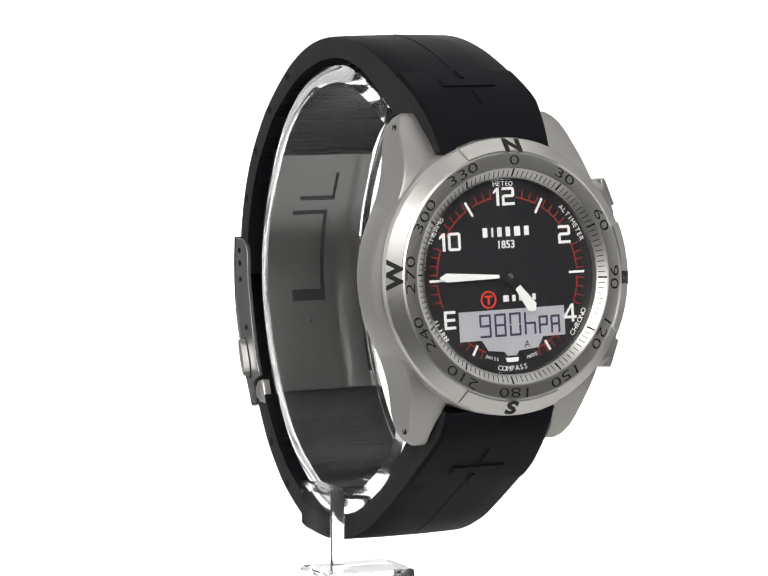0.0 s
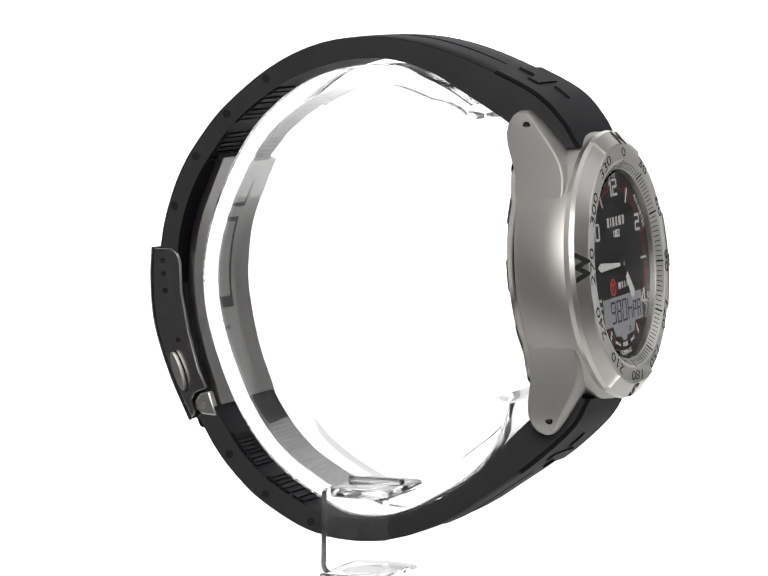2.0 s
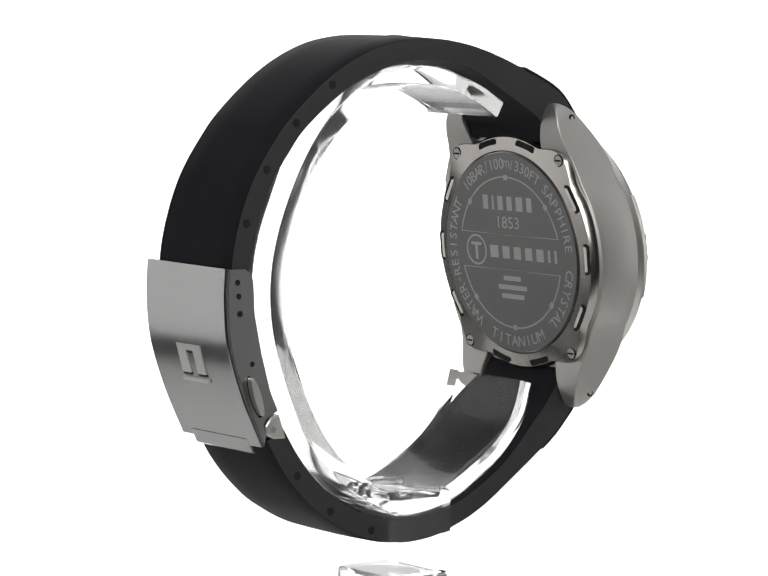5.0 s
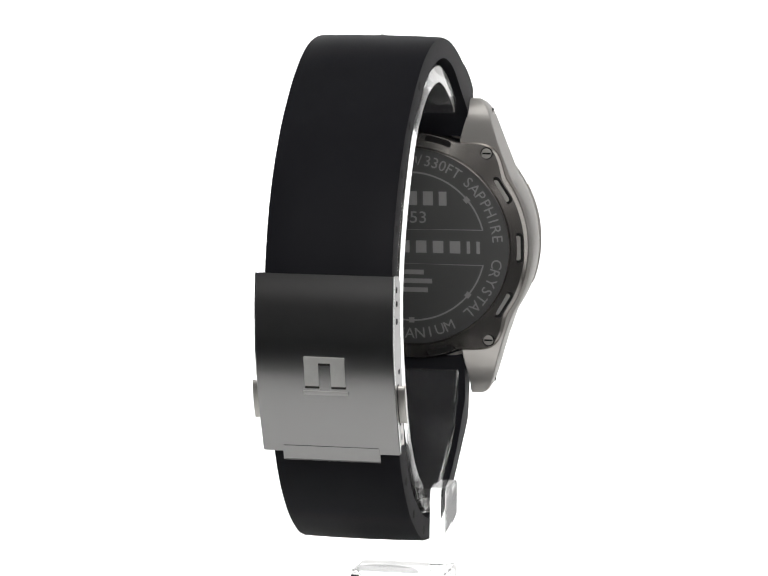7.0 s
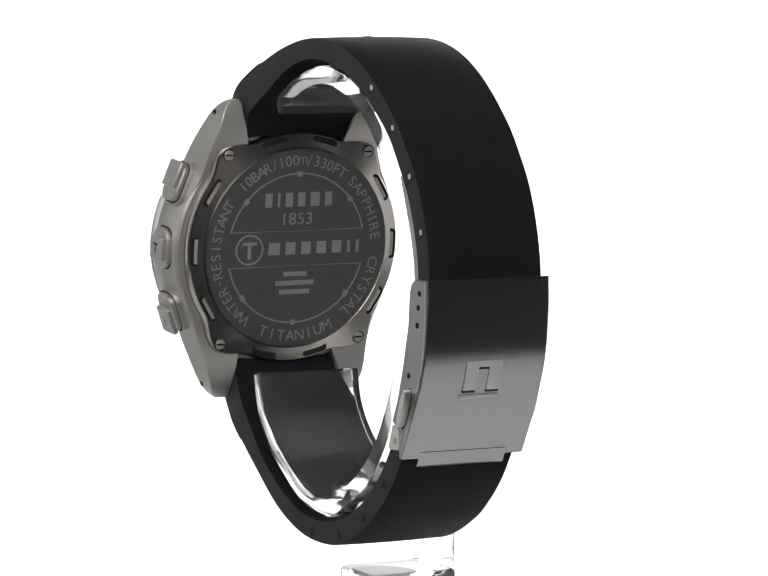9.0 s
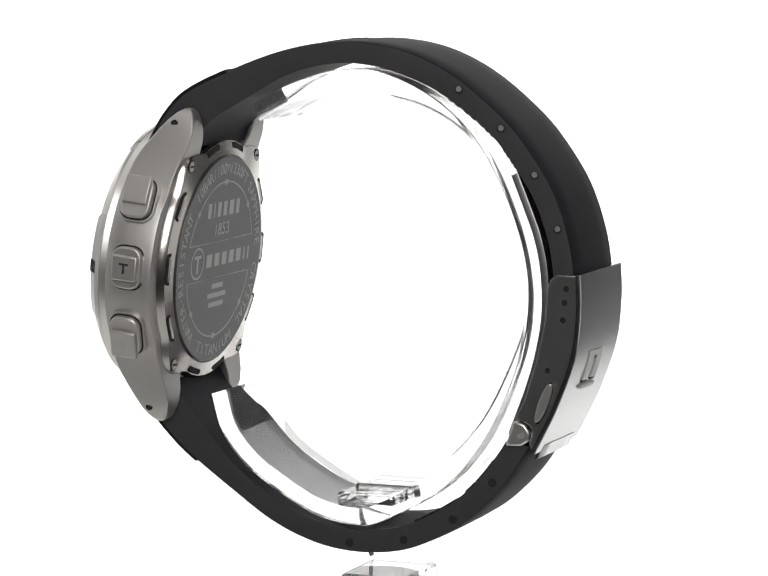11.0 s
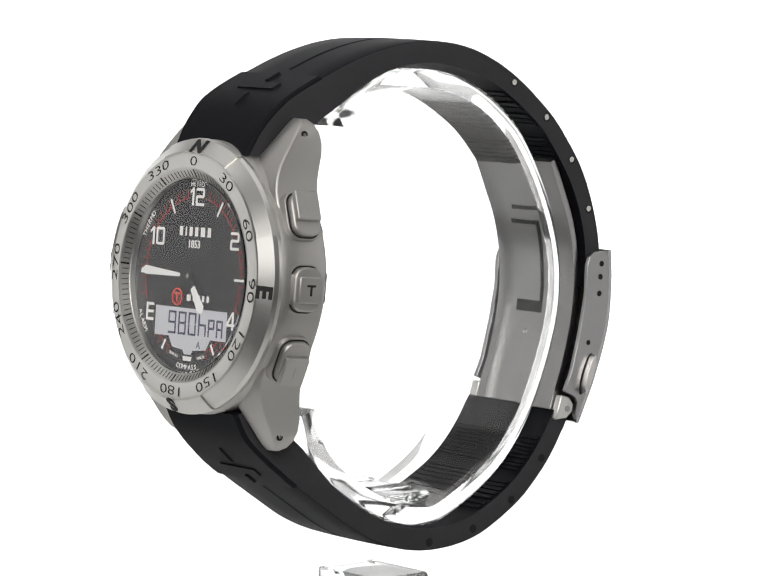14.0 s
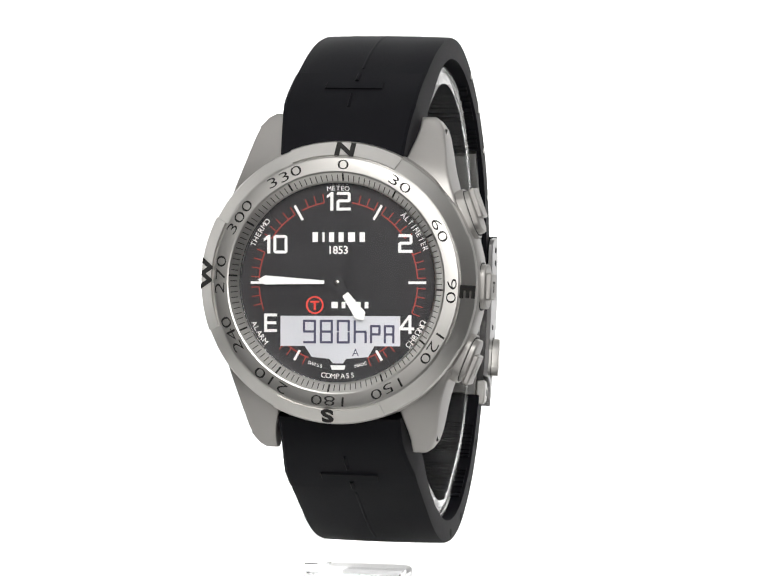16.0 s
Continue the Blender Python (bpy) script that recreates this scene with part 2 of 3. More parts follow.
# ---- the watch ----
watch = tagged(new("wrist_watch"), "grey titanium compass watch with closed black rubber strap", "watch")
HEAD = pose(1.7 * MM, -41.8 * MM, 0, 84.3, 0, 0) @ pose(0, 0, 0, 0, 0, -0.5)
DIAL_AT = HEAD @ pose(0, 0, -0.4 * MM, 0, 0, 1.6)
UPPER = [(-37.6, 19.6, -28.5, 18.8), (-34.8, 24.0, -27.6, 21.6), (-30.4, 28.1, -25.4, 23.7), (-22.4, 31.9, -19.1, 27.4), (-14.3, 34.9, -12.3, 31.2), (-6.4, 36.6, -5.5, 33.1),
         (1.6, 36.8, 1.2, 33.2), (9.6, 35.2, 8.4, 31.6), (17.6, 31.3, 15.5, 28.3), (25.6, 24.9, 22.9, 22.8), (30.1, 19.7, 26.9, 18.1), (33.8, 14.0, 30.5, 12.7),
         (36.3, 7.6, 32.9, 7.0), (37.7, 1.0, 34.2, 0.8), (37.8, -6.0, 34.3, -6.0)]
LOWER = [(-40.0, -21.5, -33.5, -20.5), (-37.2, -26.4, -31.6, -23.8), (-30.6, -32.6, -27.0, -28.6), (-22.4, -38.6, -20.0, -35.8), (-14.3, -43.9, -12.5, -40.6), (-6.1, -47.0, -5.4, -43.3),
         (2.0, -47.8, 1.6, -44.0), (10.1, -46.5, 8.8, -42.8), (18.2, -42.4, 16.0, -39.2), (23.0, -38.5, 20.3, -35.8), (27.0, -34.0, 23.8, -31.8), (30.5, -28.4, 27.2, -26.6)]


def strap_edges(y):
    """The strap's two edges in x, by depth: wider at the case than at the clasp."""
    k = min(1.0, max(0.0, (y + 38.0) / 74.0))
    n = 0.9 * min(1.0, max(0.0, (-y - 31.8) / 6.0))  # drawn in between the lugs
    return -9.3 + 0.5 * k + n, 12.3 - 0.25 * k - n


def strap_pad(stations, t0, t1, x0, x1, rise):
    """A raised panel on a strap's outer face, between two shares of its length."""
    pts = curve_through(stations, 24)
    pts = pts[int(t0 * len(pts)):int(t1 * len(pts))]
    rows = []
    wide = x0 is None
    bm = bmesh.new()
    for oy, oz, iy, iz in pts:
        o, i = np.array((oy, oz)), np.array((iy, iz))
        n = (o - i) / np.linalg.norm(o - i)
        a, b = o - n * 0.6, o + n * rise
        if wide:
            x0, x1 = strap_edges(oy)
            x0, x1 = x0 + 0.12, x1 - 0.12
        rows.append([bm.verts.new(v) for v in ((x0, *a), (x0, *(b - n * rise * 0.9)), (x0 + 0.45, *b), (x1 - 0.45, *b), (x1, *(b - n * rise * 0.9)), (x1, *a))])
    for one, two in zip(rows, rows[1:]):
        for i in range(6):
            j = (i + 1) % 6
            bm.faces.new((one[i], one[j], two[j], two[i]))
    bm.faces.new(rows[0]), bm.faces.new(rows[-1])
    return bm


def build_strap():
    up = part("strap_upper", band(UPPER, 0, 0, 0.55, 8, strap_edges), RUBBER, watch, "upper black rubber strap half")
    low = part("strap_lower", band(LOWER, 0, 0, 0.55, 8, strap_edges), RUBBER, watch, "lower black rubber strap half")
    for strap in (up, low):  # the flanks get a lighter, rougher grey than the other faces
        strap.data.materials.append(RUBBER_SIDE)
        for p in strap.data.polygons:
            p.material_index = 1 if abs(p.normal.x) > 0.8 else 0
    for strap, st, holes in ((up, UPPER, ((17.8, 29.5), (25.1, 23.4), (30.9, 16.0), (34.9, 7.4))),
                             (low, LOWER, ((24.3, -34.6), (17.5, -41.1), (8.9, -45.1), (-0.7, -46.3)))):
        mid = 1.5
        part("emboss_panel", strap_pad(st, 0.0, 0.21, None, None, 0.42), RUBBER, strap)
        part("emboss_bar", strap_pad(st, 0.165, 0.182, mid - 5.0, mid + 5.0, 0.7), RUBBER, strap)
        part("emboss_stem", strap_pad(st, 0.225, 0.40, mid - 0.5, mid + 0.5, 0.3), RUBBER, strap)
        part("emboss_stem", strap_pad(st, 0.186, 0.209, mid - 0.6, mid + 0.6, 0.8), RUBBER, strap)
        part("emboss_stem", strap_pad(st, 0.12, 0.155, mid - 0.5, mid + 0.5, 0.75), RUBBER, strap)
        z0, z1, front = (14.0, 20.2, -36.9) if strap is up else (-23.0, -15.0, -39.0)
        part("strap_end", joined(block(-6.7, 9.8, front, -34.0, z0, z1), block(-8.3, 11.4, front + 1.9, -33.5, z0, z1 + (1.3 if z1 > 0 else 0))), RUBBER, strap)
        for y, z in holes:
            for x in strap_edges(y):
                bm = bmesh.new()
                pts = [(y + 0.72 * math.cos(a * math.pi / 7), z + 0.72 * math.sin(a * math.pi / 7)) for a in range(14)]
                prism(pts, x - 0.05, x + 0.05, 0, bm)
                hole = part("vent_hole", bm, HOLE, strap)
                if strap is up and x > 0:  # bright pin end, set low in the hole
                    pts = [(y + 0.5 * math.cos(a * math.pi / 6), z + 0.1 + 0.5 * math.sin(a * math.pi / 6)) for a in range(12)]
                    part("pin_end", prism(pts, x - 0.08, x + 0.08, 0), TITAN_ROUND, hole)
    return up, low


STRAP_UP, STRAP_LOW = build_strap()


def build_ridges(strap, stations, starts):
    """Fine moulded ribs on the inner face of a strap half, near its clasp end."""
    pts = curve_through([(u[2], u[3], u[0], u[1]) for u in stations], 20)
    for t0 in starts:
        iy, iz, oy, oz = pts[int(t0 * len(pts))]
        jy, jz = pts[int(t0 * len(pts)) + 2][:2]
        n = np.array((iy - oy, iz - oz))
        n = n / np.linalg.norm(n)
        bm = prism([(iy - n[0] * 0.2, iz - n[1] * 0.2), (jy - n[0] * 0.2, jz - n[1] * 0.2), (jy + n[0] * 0.3, jz + n[1] * 0.3), (iy + n[0] * 0.3, iz + n[1] * 0.3)], -8.3, 11.6, 0)
        part("inner_rib", bm, RUBBER, strap)


build_ridges(STRAP_UP, UPPER, [0.575 + 0.012 * k for k in range(7)] + [0.685 + 0.012 * k for k in range(7)])
build_ridges(STRAP_LOW, LOWER, [0.66 + 0.014 * k for k in range(7)] + [0.80 + 0.014 * k for k in range(9)])


def build_case():
    # drum with a nearly straight flank
    prof = [(14.0, -1.2), (20.9, -1.2), (21.6, -1.6), (22.05, -2.6), (22.1, -5.0), (22.05, -9.2), (21.85, -10.0), (21.4, -10.4), (20.6, -10.5), (14.0, -10.5)]
    case = part("case", lathe(prof, 180), TITAN, watch, "brushed titanium case", HEAD, 25)
    # four lugs, whose sides run flush into the flank
    stations = [(7.0, -2.9, -9.9), (9.0, -2.8, -10.1), (11.0, -2.5, -10.3), (13.0, -2.2, -10.45), (15.0, -2.2, -10.6), (17.0, -2.7, -11.0), (19.0, -3.6, -11.6), (21.0, -4.9, -12.2),
                (23.0, -6.3, -12.4), (24.6, -7.5, -12.1), (25.8, -8.6, -11.5), (26.5, -9.5, -10.7)]
    flank = [(7.0, 20.7), (9.0, 19.95), (11.0, 18.95), (13.0, 18.0), (15.0, 17.3), (17.0, 16.65), (19.0, 16.1), (21.0, 15.65), (23.0, 15.2), (24.6, 14.7), (25.8, 13.9), (26.5, 12.9)]
    for side in (1, -1):
        for end in (1, -1):
            bm = bmesh.new()
            rows = []
            for v, hi, lo in stations:
                x1 = float(np.interp(v, [f[0] for f in flank], [f[1] for f in flank]))
                x0 = 10.9 - 2.2 * min(1.0, max(0.0, (24.0 - v) / 7.0))
                mid = (hi + lo) / 2
                rows.append([bm.verts.new((side * x, end * v, w)) for x, w in ((x0, lo), (x0, mid), (x0, hi), (x1 - 0.5, hi), (x1, hi - 0.25), (x1 + 0.1, mid), (x1, lo))])
            for one, two in zip(rows, rows[1:]):
                for i in range(7):
                    j = (i + 1) % 7
                    bm.faces.new((one[i], one[j], two[j], two[i]))
            bm.faces.new(rows[0]), bm.faces.new(rows[-1])
            part("lug", bm, TITAN, case, "", None, 38, 0.2)
            for r, m, z, nm in ((0.62, HOLE, 15.02, "pin_hole"), (0.3, TITAN_BACK, 15.06, "pin")):
                p = disc(r, -0.7, 0.0)
                moved(p, Matrix.Translation((side * z, end * 24.0, -8.9)) @ Matrix.Rotation(radians(90 * side), 4, "Y"))
                part(nm, p, m, case)
    return case


CASE = build_case()


def build_bezel():
    spin = HEAD @ pose(0, 0, 0, 0, 0, -2.3)
    prof = [(20.5, -2.5), (21.5, -2.4), (21.95, -0.8), (21.7, -0.1), (19.75, 1.5), (19.4, 1.68), (18.4, 1.82), (17.35, 1.86), (17.1, 1.78), (15.75, 0.8), (15.6, 0.65), (15.6, -0.9), (17.0, -1.2)]
    bezel = part("bezel", lathe(prof, 200), TITAN_ROUND, watch, "turned titanium compass bezel", spin, 9)
    slope = math.degrees(math.atan2(1.64, 1.98))
    # raised facets that carry the compass letters
    for ch, a in (("N", 90), ("E", 0), ("S", 270), ("W", 180)):
        bm = bmesh.new()
        rows = []
        for i in range(21):
            t = radians(a - 24 + 48 * i / 20)
            c, s = math.cos(t), math.sin(t)
            rows.append([bm.verts.new((r * c, r * s, w)) for r, w in ((21.0, -0.9), (22.12, -0.72), (21.92, 0.08), (19.92, 1.76), (19.5, 1.3))])
        for one, two in zip(rows, rows[1:]):
            for i in range(5):
                j = (i + 1) % 5
                bm.faces.new((one[i], one[j], two[j], two[i]))
        bm.faces.new(rows[0]), bm.faces.new(rows[-1])
        facet = part("facet", bm, TITAN_ROUND, bezel)
        g = lettering(ch, 3.5, 0.05, 1.2, 0.16)
        r, w = 20.8, 1.05
        moved(g, pose(r * math.cos(radians(a)), r * math.sin(radians(a)), w, 0, 0, a - 90) @ pose(0, 0, 0, -slope, 0, 0) )
        part("compass_letter", g, INK, facet, "engraved black compass letter")
    tilt = -3.0
    for k in range(12):
        a = 90 - 30 * k
        bm = lettering(str(30 * k), 2.2, 0.02, 1.9, -0.022)
        w = 1.83
        moved(bm, pose(18.4 * math.cos(radians(a)), 18.4 * math.sin(radians(a)), w, 0, 0, a - 90) @ pose(0, 0, 0, tilt, 0, 0))
        part("degree_number", bm, INK, bezel)
    for k in range(120):
        long = k % 10 == 0
        a = radians(90 - 3 * k)
        bm = block(-0.14 if long else -0.06, 0.14 if long else 0.06, -0.7, 0.75 if long else 0.45, -0.03, 0.03)
        moved(bm, pose(16.45 * math.cos(a), 16.45 * math.sin(a), 1.325, 0, 0, math.degrees(a) - 90) @ pose(0, 0, 0, math.degrees(math.atan2(0.98, 1.35)), 0, 0))
        part("tick", bm, INK, bezel)


build_bezel()


def segment_bars(ch, h, w, t):
    """Bars of a seven-segment sign, lower left at 0, 0."""
    on = {"9": "abcdfg", "8": "abcdefg", "0": "abcdef", "h": "cefg", "P": "abefg", "A": "abcefg", "1": "bc"}[ch]
    g, m = t * 0.18, h / 2
    boxes = {"a": (g, w - g, h - t, h), "d": (g, w - g, 0, t), "g": (g, w - g, m - t / 2, m + t / 2), "f": (0, t, m + g, h - g), "b": (w - t, w, m + g, h - g),
             "e": (0, t, g, m - g), "c": (w - t, w, g, m - g)}
    bm = bmesh.new()
    for s in on:
        x0, x1, y0, y1 = boxes[s]
        block(x0, x1, y0, y1, 0, 0.03, bm)
    return bm


def square_sign(txt, h=2.9, w=2.25, t=0.46):
    """A number in broad squared strokes with cut corners, centred on its middle."""
    c = 0.3
    zero = [(c, 0), (w - c, 0), (w, c), (w, h - c), (w - c, h), (c, h), (0, h - c), (0, c)]
    bm = bmesh.new()
    wide = sum({"1": 1.2}.get(ch, w) for ch in txt) + 0.35 * (len(txt) - 1)
    x = -wide / 2
    m = h / 2
    for ch in txt:
        polys = {
            "0": [[(c, 0), (w - c, 0), (w - c, t), (c, t)], [(c, h - t), (w - c, h - t), (w - c, h), (c, h)],
                  [zero[7], (c, 0), (c, t), (t, t + 0.1), (t, h - t - 0.1), (c, h - t), (c, h), zero[6]],
                  [(w - c, 0), zero[2], zero[3], (w - c, h), (w - c, h - t), (w - t, h - t - 0.1), (w - t, t + 0.1), (w - c, t)]],
            "1": [[(0.55, 0), (1.05, 0), (1.05, h), (0.7, h), (0.0, h - 0.55), (0.0, h - 1.0), (0.55, h - 0.65)]],
            "2": [[(0, 0), (w, 0), (w, t), (0, t)], [(0, t), (t, t), (t, m - 0.15), (c + 0.2, m - t / 2 + 0.05), (c, m + t / 2), (0, m)],
                  [(c, m - t / 2 + 0.05), (w - c, m - t / 2 + 0.05), (w, m + 0.1), (w, m + t / 2 + 0.05), (c, m + t / 2 + 0.05)],
                  [(w - t, m + t / 2 + 0.05), (w, m + t / 2 + 0.05), (w, h - c), (w - c, h), (w - t, h)], [(0, h - t), (w - t, h - t), (w - t, h), (0.1, h)]],
            "4": [[(w - t - 0.35, 0), (w - 0.35, 0), (w - 0.35, h), (w - t - 0.35, h)], [(0, 0.55), (w - t - 0.35, 0.55), (w - t - 0.35, 1.0), (0, 1.0)],
                  [(w - 0.35, 0.55), (w + 0.1, 0.55), (w + 0.1, 1.0), (w - 0.35, 1.0)], [(0, 1.0), (0.55, 1.0), (w - t - 0.35, h - 0.6), (w - t - 0.35, h)]],
            "E": [[(0, 0), (t, 0), (t, h), (0, h)], [(t, 0), (w - 0.2, 0), (w - 0.2, t), (t, t)], [(t, h - t), (w - 0.2, h - t), (w - 0.2, h), (t, h)], [(t, m - t / 2), (w - 0.3, m - t / 2), (w - 0.3, m + t / 2), (t, m + t / 2)]],
        }[ch]
        for poly in polys:
            prism([(a + x, b - m) for a, b in poly], 0.0, 0.05, 2, bm)
        x += {"1": 1.2}.get(ch, w) + 0.35
    return bm


def word_bars(widths, h, x, y, w, parent, mat, name="word_bar", gap=0.25):
    """A brand word as plain upright bars."""
    x -= (sum(widths) + gap * (len(widths) - 1)) / 2
    for wd in widths:
        part(name, block(x, x + wd, y - h / 2, y + h / 2, w, w + 0.04), mat, parent)
        x += wd + gap


def build_dial():
    dial = part("dial", disc(15.58, -0.6, 0.0, 0, 0, 120), DIAL, watch, "black dial with white print", DIAL_AT)
    for txt, x, y in (("12", 0.1, 12.7), ("2", 10.7, 6.1), ("10", -10.0, 6.0), ("4", 10.9, -6.5), ("E", -10.7, -6.3)):
        part("numeral", moved(square_sign(txt), pose(x, y, 0.02)), PRINT, dial)
    for a in (60, 120, 0, 180, -60, -120):
        r0, r1 = {60: (11.3, 13.9), 120: (11.3, 13.9), 0: (11.2, 14.0), 180: (2.2, 14.0)}.get(a, (12.2, 14.0))
        if a == 180:
            r0 = 11.5
        bm = block(r0, r1, -0.2, 0.2, 0.0, 0.07)
        part("hour_mark", moved(bm, pose(0, 0, 0, 0, 0, a)), PRINT, dial)
    # red altimeter scale: an arc with short teeth, broken by the numerals
    for a0, a1 in ((14, 22), (33, 57), (63, 80), (100, 117), (123, 147), (158, 177), (183, 200), (-22, -3), (3, 14), (-68, -48), (228, 248)):
        bm = bmesh.new()
        n = max(2, (a1 - a0) // 2)
        rows = []
        for i in range(n + 1):
            t = radians(a0 + (a1 - a0) * i / n)
            rows.append([bm.verts.new((r * math.cos(t), r * math.sin(t), w)) for r, w in ((12.55, 0.01), (12.55, 0.05), (12.75, 0.05), (12.75, 0.01))])
        for one, two in zip(rows, rows[1:]):
            for i in range(4):
                j = (i + 1) % 4
                bm.faces.new((one[i], one[j], two[j], two[i]))
        bm.faces.new(rows[0]), bm.faces.new(rows[-1])
        for a in range(a0, a1 + 1, 6):
            t = block(12.7, 14.0, -0.08, 0.08, 0.01, 0.05)
            moved(t, pose(0, 0, 0, 0, 0, a))
            bm = joined(bm, t)
        part("scale_arc", bm, RED, dial)
    for txt, mid, r, size, up in (("METEO", 90, 14.75, 1.05, True), ("ALTIMETER", 33, 14.8, 1.15, True), ("CHRONO", -33, 14.8, 1.2, False),
                                  ("COMPASS", 270, 14.6, 1.15, False), ("ALARM", 212, 14.85, 1.2, False), ("THERMO", 148, 14.85, 1.2, True)):
        arc_words(txt, size, r, mid, dial, PRINT, 0.05, up, None, "printed_word")
    for txt, a in (("SWISS", 254), ("MADE", 286)):
        arc_words(txt, 0.75, 13.3, a, dial, PRINT, 0.05, False, None, "printed_word")
    # maker's name as bars, the year below it
    word_bars((0.85, 0.35, 0.8, 0.8, 1.1, 0.85), 1.5, 0.1, 7.1, 0.02, dial, PRINT, "name_bar", 0.72)
    part("year", moved(lettering("1853", 1.75, 0.03, 0.95, 0.03), pose(0.1, 5.1, 0.05)), PRINT, dial)
    badge = part("badge", lathe([(1.15, 0.02), (1.4, 0.02), (1.4, 0.08), (1.15, 0.08)], 40), BADGE, dial, "bright red round badge")
    badge.location = (-3.7 * MM, -3.5 * MM, 0)
    part("badge_bar", block(-0.7, 0.7, 0.35, 0.65, 0.02, 0.07), BADGE, badge)
    part("badge_bar", block(-0.17, 0.17, -0.8, 0.35, 0.02, 0.07), BADGE, badge)
    word_bars((1.0, 0.6, 0.6, 0.6, 0.6), 1.0, 1.9, -3.5, 0.02, dial, PRINT, "name_bar", 0.62)
    # digital display with its shaped lower edge
    poly = [(-9.2, -5.2), (9.9, -5.2), (9.9, -9.9), (5.8, -9.9), (4.8, -11.6), (1.3, -11.9), (0.8, -12.6), (-0.8, -12.6), (-1.4, -11.9), (-4.2, -11.6), (-5.3, -9.9), (-9.2, -9.9)]
    lcd = part("display", prism(poly, 0.0, 0.06), LCD, dial, "pale silver liquid-crystal display")
    for ch, x, h in (("9", -5.6, 3.7), ("8", -2.9, 3.7), ("0", -0.2, 3.7), ("h", 2.5, 3.7), ("P", 5.1, 2.9), ("A", 7.3, 2.9)):
        part("digit", moved(segment_bars(ch, h, 2.1 if h > 3 else 1.7, 0.36), pose(x, -9.5, 0.06)), LCD_INK, lcd)
    part("digit", moved(lettering("A", 1.6, 0.02), pose(2.8, -10.9, 0.08)), LCD_INK, lcd)
    part("lower_mark", prism([(-1.2, -12.9), (1.2, -12.9), (1.0, -13.6), (-1.0, -13.6)], 0.0, 0.06), PRINT, dial)
    # pointers
    def hand(name, poly, w, angle, label):
        return part(name, moved(prism(poly, w + 0.6, w + 0.71), pose(0, 0, 0, 0, 0, angle)), PRINT, watch, label, DIAL_AT, 35, 0.03)
    hand("minute_hand", [(2.0, -0.28), (2.0, 0.28), (11.5, 0.72), (12.7, 0.0), (11.5, -0.72)], 0.29, 178, "white tapered minute hand")
    hand("hour_hand", [(2.2, -0.55), (2.2, 0.55), (6.4, 0.95), (7.2, 0.0), (6.4, -0.95)], 0.13, -54, "white broad hour hand")
    for name, ang, w in (("minute_hand_boss", 178, 0.28), ("hour_hand_boss", -54, 0.13)):
        bm = moved(prism([(0, -1.2), (2.3, -0.6), (2.3, 0.6), (0, 1.2), (-1.2, 0.6), (-1.2, -0.6)], w + 0.59, w + 0.70), pose(0, 0, 0, 0, 0, ang))
        part(name, bm, DIAL, watch, "", DIAL_AT)
    part("hand_cap", lathe([(0.01, 0.1), (0.42, 0.1), (0.42, 1.02), (0.34, 1.06), (0.01, 1.06)], 24), TITAN_BACK, watch, "", DIAL_AT)


build_dial()
glass = part("crystal", lathe([(0.02, 1.12), (15.55, 1.12), (15.55, 1.26), (15.35, 1.4), (0.02, 1.4)], 96), SAPPHIRE, watch, "flat clear sapphire crystal", DIAL_AT, 10)
glass.visible_shadow = False


def build_pushers():
    for v, sign, ang, u in ((11.4, "+", 28, 19.9), (0.0, "T", 0, 21.8), (-11.4, "-", -28, 19.9)):
        m = HEAD @ pose(u * MM, v * MM, -5.9 * MM) @ Matrix.Rotation(radians(ang * 0.75), 4, "Z") @ Matrix.Rotation(radians(90), 4, "Y")
        # local z points outwards, local y up, local x towards the back
        push = part("pusher", prism(rounded(-2.7, 2.7, -3.5, 3.5, 1.9, 6), -2.5, 1.1), TITAN, watch, "square titanium push button", m, 35, 0.3)
        lo, hi = {"+": (-1.2, 3.6), "T": (-2.1, 2.1), "-": (-3.6, 1.2)}[sign]
        part("button_cap", block(-2.3, 2.3, lo, hi, 0.9, 1.9), TITAN, push, "", None, 35, 0.25)
        part("button_seam", prism(rounded(-2.95, 2.95, -3.75, 3.75, 2.1, 6), -0.6, 0.14), INK, push)
        part("button_collar", prism(rounded(-3.2, 3.2, -4.0, 4.0, 2.2, 6), -2.6, 0.08), TITAN, push, "", None, 35, 0.1)
        mid = (lo + hi) / 2
        if sign == "T":
            part("button_mark", joined(block(-0.85, 0.85, mid + 0.5, mid + 0.85, 1.88, 1.94), block(-0.2, 0.2, mid - 0.9, mid + 0.5, 1.88, 1.94)), INK, push)
        elif sign == "+":
            part("button_mark", joined(block(-0.9, 0.9, mid - 0.22, mid + 0.22, 1.88, 2.0), block(-0.22, 0.22, mid - 0.9, mid - 0.22, 1.88, 2.0), block(-0.22, 0.22, mid + 0.22, mid + 0.9, 1.88, 2.0)), TITAN, push)
        else:
            part("button_mark", block(-0.2, 0.2, mid - 0.9, mid + 0.9, 1.88, 2.0), TITAN, push)


build_pushers()


